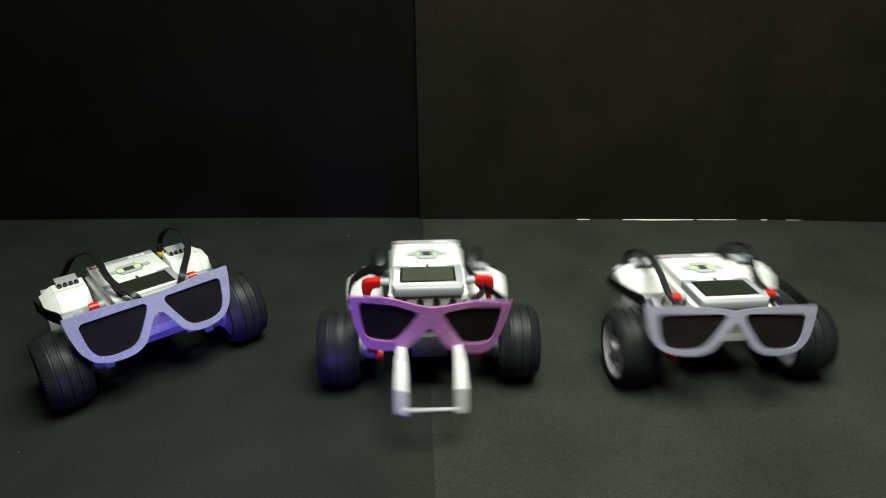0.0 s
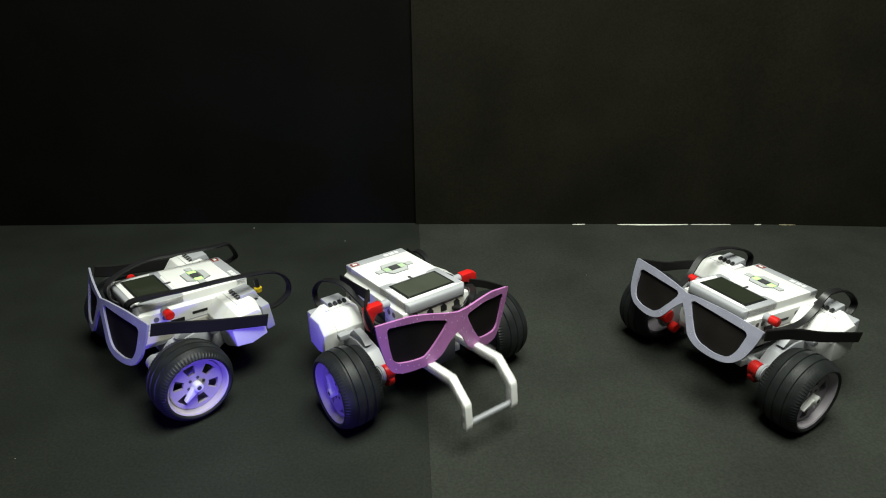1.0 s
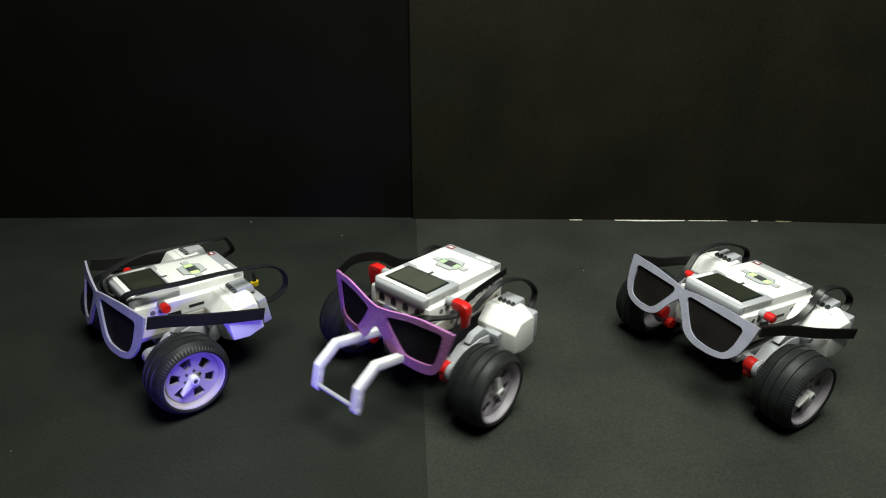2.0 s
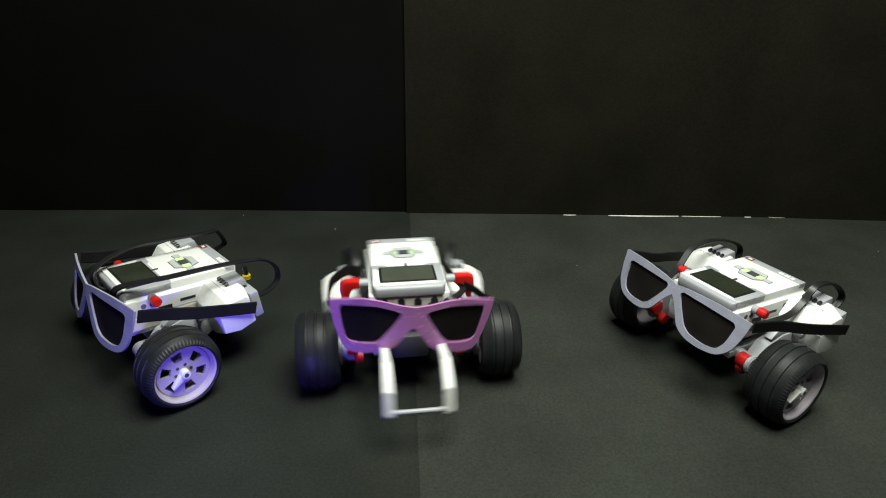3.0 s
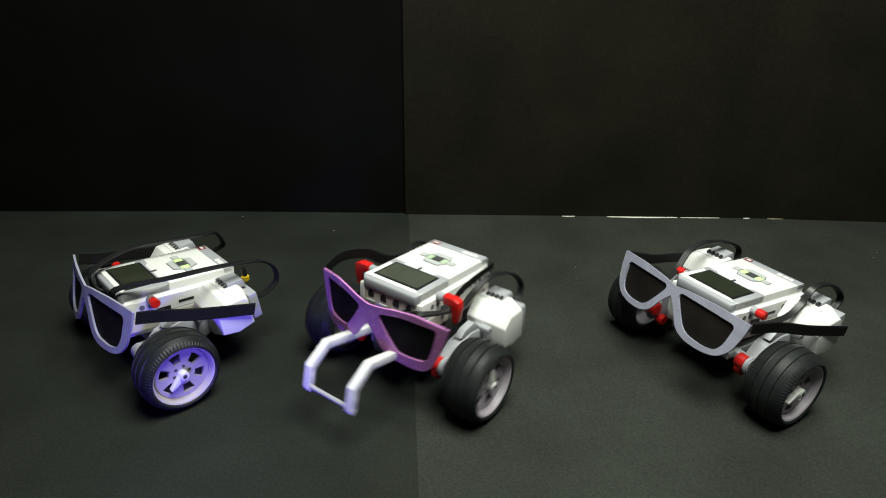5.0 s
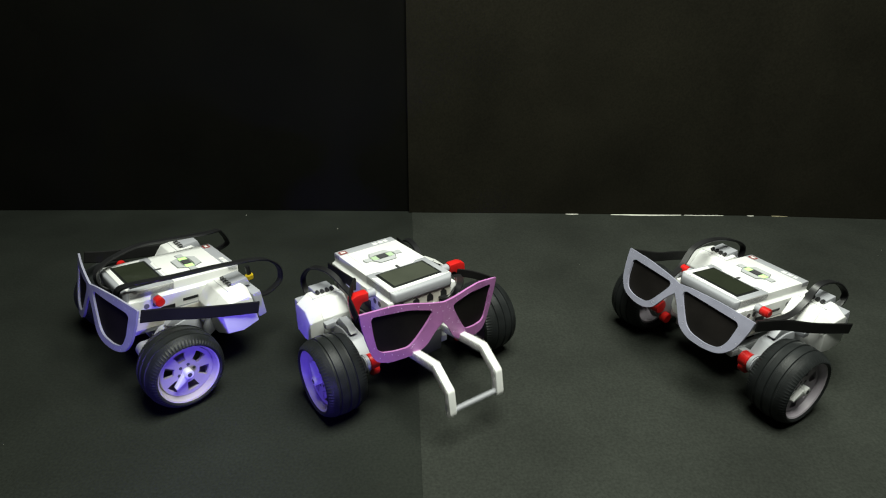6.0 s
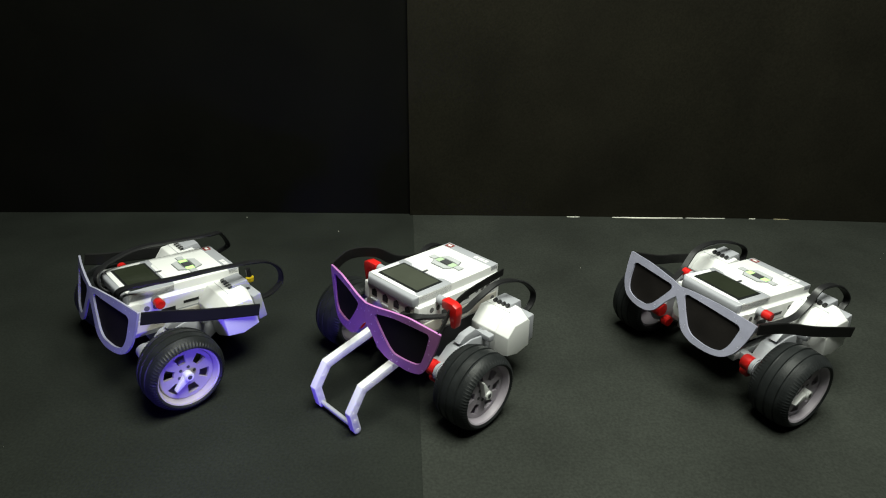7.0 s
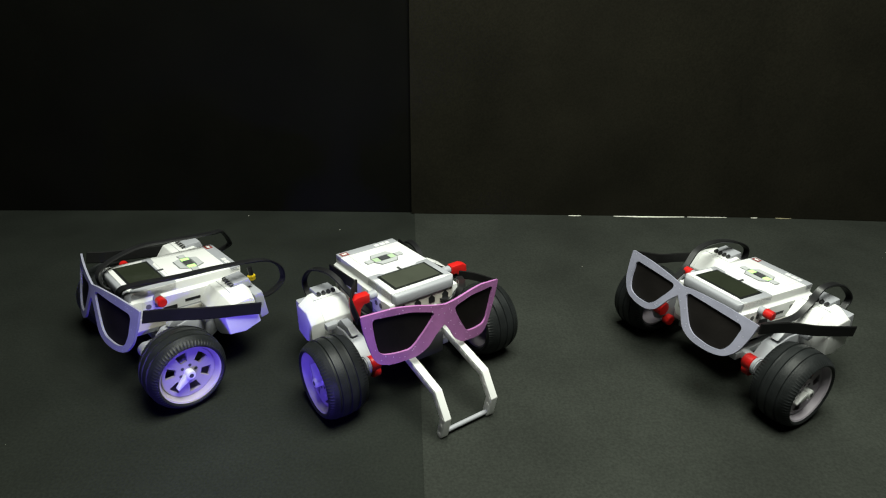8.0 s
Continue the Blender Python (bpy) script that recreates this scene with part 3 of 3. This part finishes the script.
def robot(label, mid, glow, card, card_label, gpose, temples, wrap, bush=RED):
    e = new("toy_robot")
    tagged(e, label, "toy robot", "robots in sunglasses")
    zf, tilt = (0.1102, 4.14) if mid else (0.0943, 5.3)
    brick(e, zf, tilt, glow, SCREEN_SHEEN if mid else SCREEN)
    wheels = []
    for s in (-1, 1):
        motor(e, s, 1.0 if mid else 8.0, bush)
        wheels.append(wheel(e, s))
        red_peg(e, s, mid)
    chassis(e, mid)
    if mid:
        for s in (-1, 1):
            part("support", box(min(s * 0.026, s * 0.034), max(s * 0.026, s * 0.034), 0.0, 0.080, 0.036, 0.066, 0.001), DARK, e, "dark beam raising the brick", True)
    sunglasses(e, card, card_label, gpose, temples, wrap, not mid)
    return e, wheels


def red_peg(e, s, mid):
    """Red connectors plugged in the flanks of the brick."""
    if mid:
        part("grey_bush", cyl((s * 0.0358, 0.003, 0.1010), (s * 0.0440, 0.003, 0.1010), 0.0040, seg=16, bevel=0.0006), BAND, e, "", True)
        shape = [(0.0440, 0.1052), (0.0560, 0.1052), (0.0612, 0.1030), (0.0618, 0.0960), (0.0596, 0.0815), (0.0552, 0.0810), (0.0528, 0.0930), (0.0500, 0.0965), (0.0440, 0.0965)]
        part("red_connector", prism([(s * x, z) for x, z in shape], -0.0014, 0.0068, "y", 0.0014), RED, e, "red angled connector", True)
    else:
        part("grey_bush", cyl((s * 0.0358, 0.003, 0.0830), (s * 0.0420, 0.003, 0.0830), 0.0040, seg=16, bevel=0.0006), BAND, e, "", True)
        part("red_peg", cyl((s * 0.0415, 0.003, 0.0830), (s * 0.0500, 0.003, 0.0830), 0.0044, seg=16, bevel=0.0008), RED, e, "short red peg", True)


setting()
sliver(0.186, 0.205, 0.9000, 0.0018, TORN, "thin torn white paper edge", 1)
sliver(0.254, 0.360, 0.9000, 0.0036, TORN, "torn white paper edge at the board's foot", 2)
sliver(0.365, 0.424, 0.9000, 0.0013, TORN, "thin torn white paper edge", 3)
sliver(0.460, 0.470, 0.9000, 0.0018, TORN, "thin torn white paper edge", 4)
sliver(0.497, 0.524, 0.9000, 0.0024, TORN_OLD, "yellowed torn paper edge", 5)


def side_temples(cx, starts):
    """The two temple strips of a low robot's sunglasses, from the card's corners back past the motors."""
    return [([(x, y, 0.0895), (s * 0.0735 + cx * 0.6, -0.003, 0.0840), (s * 0.0800 + cx * 0.3, 0.030, 0.0750), (s * 0.0850, 0.080, 0.0620)], 0.0125) for s, (x, y) in zip((-1, 1), starts)]


MID_TEMPLES = [([(-0.0715, -0.031, 0.1030), (-0.0680, -0.012, 0.1120), (-0.0540, 0.008, 0.1120), (-0.0430, 0.030, 0.0990), (-0.0400, 0.088, 0.0880)], 0.0110),
               ([(0.0715, -0.034, 0.0950), (0.0610, -0.014, 0.0960), (0.0480, 0.008, 0.0940), (0.0400, 0.040, 0.0940), (0.0395, 0.088, 0.0960)], 0.0085)]

left, left_wheels = robot("white toy robot in silver sunglasses under blue light", False, GLOW, SILVER, "silver-lavender glitter card sunglasses with black lenses",
                          pose(-0.0022, -0.0377, 0.0981, -15.8, -0.7, 0.9) @ Matrix.Diagonal((1.022, 1, 1.0, 1)), side_temples(-0.002, ((-0.0755, -0.0222), (0.0715, -0.0222))), 0.0136, BAND)
mid, mid_wheels = robot("white toy robot with purple sunglasses and a lifting arm", True, GLOW_DIM, PURPLE, "purple glitter card sunglasses with black lenses",
                        pose(0.0017, -0.0508, 0.1024, -1.6, 3.9, -0.1) @ Matrix.Diagonal((0.99, 1, 1.0, 1)), MID_TEMPLES, 0.0184)
right, right_wheels = robot("white toy robot in silver sunglasses on black paper", False, GLOW, SILVER, "silver glitter card sunglasses with black lenses",
                            pose(-0.0132, -0.0459, 0.0988, -20.1, 0.4, -3.3) @ Matrix.Diagonal((1.043, 1, 0.87, 1)), side_temples(-0.009, ((-0.0880, -0.0270), (0.0620, -0.0345))), 0.0102)
mid_arm = arm(mid)

# cables
cable(mid, [(-0.030, -0.016, 0.076), (-0.0400, 0.020, 0.078), (-0.042, 0.045, 0.084), (-0.049, 0.069, 0.0950), (-0.055, 0.096, 0.0887), (-0.056, 0.1170, 0.0680), (-0.056, 0.1120, 0.0530), (-0.056, 0.090, 0.048)])
cable(mid, [(0.0185, -0.0170, 0.0890), (0.0230, -0.0270, 0.0910), (0.0400, -0.0215, 0.0945), (0.0510, -0.0040, 0.0930), (0.0500, 0.0220, 0.0860), (0.0450, 0.0450, 0.0860), (0.049, 0.069, 0.0950), (0.055, 0.096, 0.0887), (0.056, 0.1170, 0.0680), (0.056, 0.1120, 0.0530), (0.056, 0.090, 0.048)])
cable(right, [(0.022, -0.022, 0.078), (0.034, -0.040, 0.080), (0.050, -0.018, 0.080), (0.054, 0.026, 0.0760), (0.054, 0.048, 0.0835), (0.055, 0.062, 0.0985), (0.055, 0.092, 0.0930), (0.056, 0.1150, 0.0740), (0.056, 0.108, 0.0620), (0.056, 0.090, 0.0580)])
cable(right, [(-0.022, -0.022, 0.078), (-0.036, -0.040, 0.080), (-0.050, 0.0000, 0.0840), (-0.055, 0.0226, 0.0985), (-0.055, 0.050, 0.1010), (-0.055, 0.085, 0.0920), (-0.056, 0.1080, 0.0780), (-0.056, 0.106, 0.0630), (-0.056, 0.090, 0.0580)])
cable(left, [(0.0200, -0.0180, 0.0780), (0.0215, -0.0250, 0.0850), (0.0285, -0.0240, 0.0980), (0.0360, -0.0120, 0.1026), (0.0511, 0.0178, 0.1054), (0.0610, 0.0529, 0.1064), (0.0618, 0.0890, 0.1010), (0.0580, 0.1080, 0.0930), (0.0530, 0.1220, 0.0780), (0.0501, 0.1235, 0.0613), (0.0540, 0.1080, 0.0550), (0.056, 0.090, 0.0560)])
cable(left, [(-0.0070, -0.0180, 0.0780), (-0.0110, -0.0290, 0.0880), (-0.0157, -0.0285, 0.0985), (-0.0229, -0.0171, 0.1025), (-0.0271, 0.0010, 0.1056), (-0.0277, 0.0199, 0.1074), (-0.0258, 0.0410, 0.1054), (-0.0250, 0.0848, 0.1000), (-0.0316, 0.0990, 0.0960), (-0.0400, 0.1060, 0.0900), (-0.0482, 0.1152, 0.0745), (-0.0550, 0.1160, 0.0643), (-0.056, 0.090, 0.0580)])
plug = part("plug", cyl((0.0435, 0.0940, 0.0705), (0.0435, 0.0940, 0.0760), 0.0040, seg=14, bevel=0.0008), YELLOW, left, "small yellow plug", True)
part("lead", cyl((0.0435, 0.0940, 0.0760), (0.0430, 0.0930, 0.0850), 0.0024, seg=10), CABLE, plug, "black lead", True)

# dust on the paper
dust = bmesh.new()
rng = random.Random(4)
for k in range(12):
    x, y = (-0.1493, 0.8411) if k == 0 else (-0.2915, 0.8850) if k == 1 else (rng.uniform(-0.7, 0.7), rng.uniform(0.36, 0.88))
    r = 0.0007 if k < 2 else rng.uniform(0.00015, 0.0004)
    bmesh.ops.create_icosphere(dust, subdivisions=1, radius=r, matrix=Matrix.Translation((x, y, 0.0006 + r * 0.6)) @ Matrix.Diagonal((1, 1, 0.6, 1)))
tagged(part("dust", dust, TORN), "pale dust specks on the black paper", "dust", kind="stuff")


# ---- what moves ----
def drive(thing, wheels, rows, start):
    """rows: seconds, x, y, yaw in degrees. The wheels roll as the robot turns on the spot."""
    walk(thing, [(t, pose(x, y, TYRE_R - AXLE_Z, 0, 0, yaw)) for t, x, y, yaw in rows])
    k = WHEEL_X / TYRE_R
    for w, s in zip(wheels, (-1, 1)):
        walk(w, [(t, pose(s * WHEEL_X, AXLE_Y, AXLE_Z, start[0 if s < 0 else 1] - s * k * yaw)) for t, x, y, yaw in rows])


def motions():
    lx, ly, rx, ry = -0.2928, 0.5401, 0.2676, 0.5375
    drive(left, left_wheels, [(0.0, lx - 0.003, ly - 0.001, 40.2), (0.1, lx - 0.002, ly - 0.001, 25.8), (0.1334, lx, ly, 3.0), (0.1667, lx, ly, -24.0), (0.2, lx, ly, -46.6), (0.3, lx, ly, -46.6), (8.0, lx, ly, -46.6)], (20, 201))
    drive(right, right_wheels, [(0.0, rx - 0.0122, ry - 0.0039, 5.05), (0.1, rx - 0.010, ry - 0.005, -27.5), (0.2, rx, ry, -59.0), (0.3, rx, ry, -59.0), (8.0, rx, ry, -59.0)], (40, 151))
    drive(mid, mid_wheels, MID_ROWS, (70, 98))
    walk(mid_arm, [(t, pose(0, -0.0171, 0.0529, a)) for t, a in ARM_ROWS])


MID_ROWS = [
    (0, -0.0235, 0.5281, 3.4), (0.1, -0.0232, 0.5252, -24.3), (0.2, -0.0240, 0.5214, -43.3), (0.3, -0.0247, 0.5176, -43.3), (0.4, -0.0255, 0.5173, -43.3), (0.5, -0.0251, 0.5177, -43.3),
    (0.6, -0.0247, 0.5181, -39.3), (0.7, -0.0243, 0.5185, -26.2), (0.8, -0.0241, 0.5188, -1.0), (0.9, -0.0238, 0.5190, 24.2), (1, -0.0240, 0.5193, 36.4), (1.1, -0.0236, 0.5193, 35.5),
    (1.2, -0.0238, 0.5193, 35.5), (1.3, -0.0240, 0.5193, 35.5), (1.4, -0.0241, 0.5193, 35.5), (1.5, -0.0243, 0.5193, 35.5), (1.6, -0.0245, 0.5193, 35.5), (1.7, -0.0255, 0.5191, 28.3),
    (1.8, -0.0265, 0.5189, 7.3), (1.9, -0.0275, 0.5187, -19.1), (2, -0.0285, 0.5185, -40.2), (2.1, -0.0295, 0.5183, -42.8), (2.2, -0.0295, 0.5183, -42.8), (2.4, -0.0295, 0.5183, -42.8),
    (2.7, -0.0295, 0.5183, -42.8), (2.8, -0.0294, 0.5182, -33.7), (2.9, -0.0292, 0.5181, -14.5), (3, -0.0291, 0.5180, 7.8), (3.1, -0.0290, 0.5178, 29.2), (3.2, -0.0289, 0.5177, 37.2),
    (3.3, -0.0287, 0.5176, 35.5), (3.4, -0.0286, 0.5175, 35.5), (3.5, -0.0285, 0.5173, 35.5), (3.6, -0.0287, 0.5173, 35.5), (3.7, -0.0289, 0.5173, 35.5), (3.8, -0.0291, 0.5173, 35.5),
    (3.9, -0.0294, 0.5173, 30.4), (4, -0.0296, 0.5173, 9.8), (4.1, -0.0298, 0.5173, -18.4), (4.2, -0.0300, 0.5173, -39.7), (4.3, -0.0303, 0.5173, -42.8), (4.4, -0.0305, 0.5173, -42.8),
    (4.5, -0.0305, 0.5173, -42.8), (4.6, -0.0305, 0.5173, -42.8), (4.7, -0.0305, 0.5173, -42.8), (4.9, -0.0305, 0.5173, -42.8), (5, -0.0305, 0.5173, -36.8), (5.1, -0.0303, 0.5173, -18.5),
    (5.2, -0.0300, 0.5173, 4.8), (5.3, -0.0298, 0.5173, 27.2), (5.4, -0.0296, 0.5173, 37.2), (5.5, -0.0294, 0.5173, 35.5), (5.8, -0.0287, 0.5173, 35.5), (5.9, -0.0285, 0.5173, 35.5),
    (6, -0.0289, 0.5173, 35.2), (6.1, -0.0293, 0.5173, 30.5), (6.2, -0.0298, 0.5173, 14.2), (6.3, -0.0302, 0.5173, -7.2), (6.4, -0.0306, 0.5173, -33.5), (6.5, -0.0311, 0.5173, -44.0),
    (6.6, -0.0315, 0.5173, -44.0), (6.7, -0.0315, 0.5171, -44.0), (6.8, -0.0315, 0.5168, -44.0), (6.9, -0.0315, 0.5166, -44.0), (7, -0.0315, 0.5163, -44.0), (7.1, -0.0311, 0.5163, -44.0),
    (7.2, -0.0308, 0.5163, -33.2), (7.3, -0.0305, 0.5163, -15.2), (7.4, -0.0301, 0.5163, 7.5), (7.5, -0.0298, 0.5163, 31.0), (7.6, -0.0295, 0.5163, 36.7), (7.7, -0.0295, 0.5163, 35.2),
    (7.8, -0.0295, 0.5163, 35.2), (7.9, -0.0295, 0.5163, 35.2), (8, -0.0295, 0.5163, 35.2),
]
ARM_ROWS = [
    (0, -13.0), (0.1, -18.3), (0.2, -9.5), (0.2666, 0.1), (0.3, 0.1), (0.4, 8.5),
    (0.5, -12.1), (0.6, -5.8), (0.7, -14.1), (0.8, -13.6), (0.9, -12.1), (1, -7.9),
    (1.0666, 10.8), (1.1, 10.8), (1.2, 9.7), (1.3, -5.2), (1.3666, 8.2), (1.4, 8.2),
    (1.5, 9.2), (1.6, -5.0), (1.7, -9.0), (1.8, -12.1), (1.9, -11.2), (2, -14.3),
    (2.1, -13.6), (2.1666, 8.3), (2.2, 8.3), (2.3, 9.2), (2.4, -13.3), (2.4666, 8.3),
    (2.5, 8.3), (2.6, 9.2), (2.7, -14.2), (2.8, -13.3), (2.9, -13.3), (3, -13.3),
    (3.1, -12.4), (3.2, -10.6), (3.2666, 5.9), (3.3, 5.9), (3.4, 9.2), (3.5, -12.9),
    (3.5666, 7.6), (3.6, 7.6), (3.7, 6.7), (3.8, -15.9), (3.9, -13.8), (4, -15.0),
    (4.1, -13.1), (4.2, -13.0), (4.3, -12.0), (4.3666, 13.7), (4.4, 13.7), (4.5, 9.6),
    (4.6, -13.9), (4.6666, 12.0), (4.7, 12.0), (4.8, 9.2), (4.9, -14.2), (5, -13.3),
    (5.1, -13.3), (5.2, -13.3), (5.3, -12.4), (5.4, -11.5), (5.4666, 8.3), (5.5, 8.3),
    (5.6, 9.2), (5.7, -13.3), (5.7666, 11.3), (5.8, 11.3), (5.9, 9.6), (6, -10.9),
    (6.1, -14.8), (6.2, -14.6), (6.3, -14.6), (6.4, -7.4), (6.5, -14.6), (6.5666, 6.7),
    (6.6, 6.7), (6.7, 9.5), (6.8, -9.5), (6.8666, 5.7), (6.9, 5.7), (7, 10.8),
    (7.1, -18.5), (7.2, -13.7), (7.3, -14.6), (7.4, -12.0), (7.5, -12.3), (7.6, -11.0),
    (7.6666, 3.3), (7.7, 3.3), (7.8, 6.4), (7.9, -15.9), (7.9666, 11.4), (8, 11.4),
]

motions()
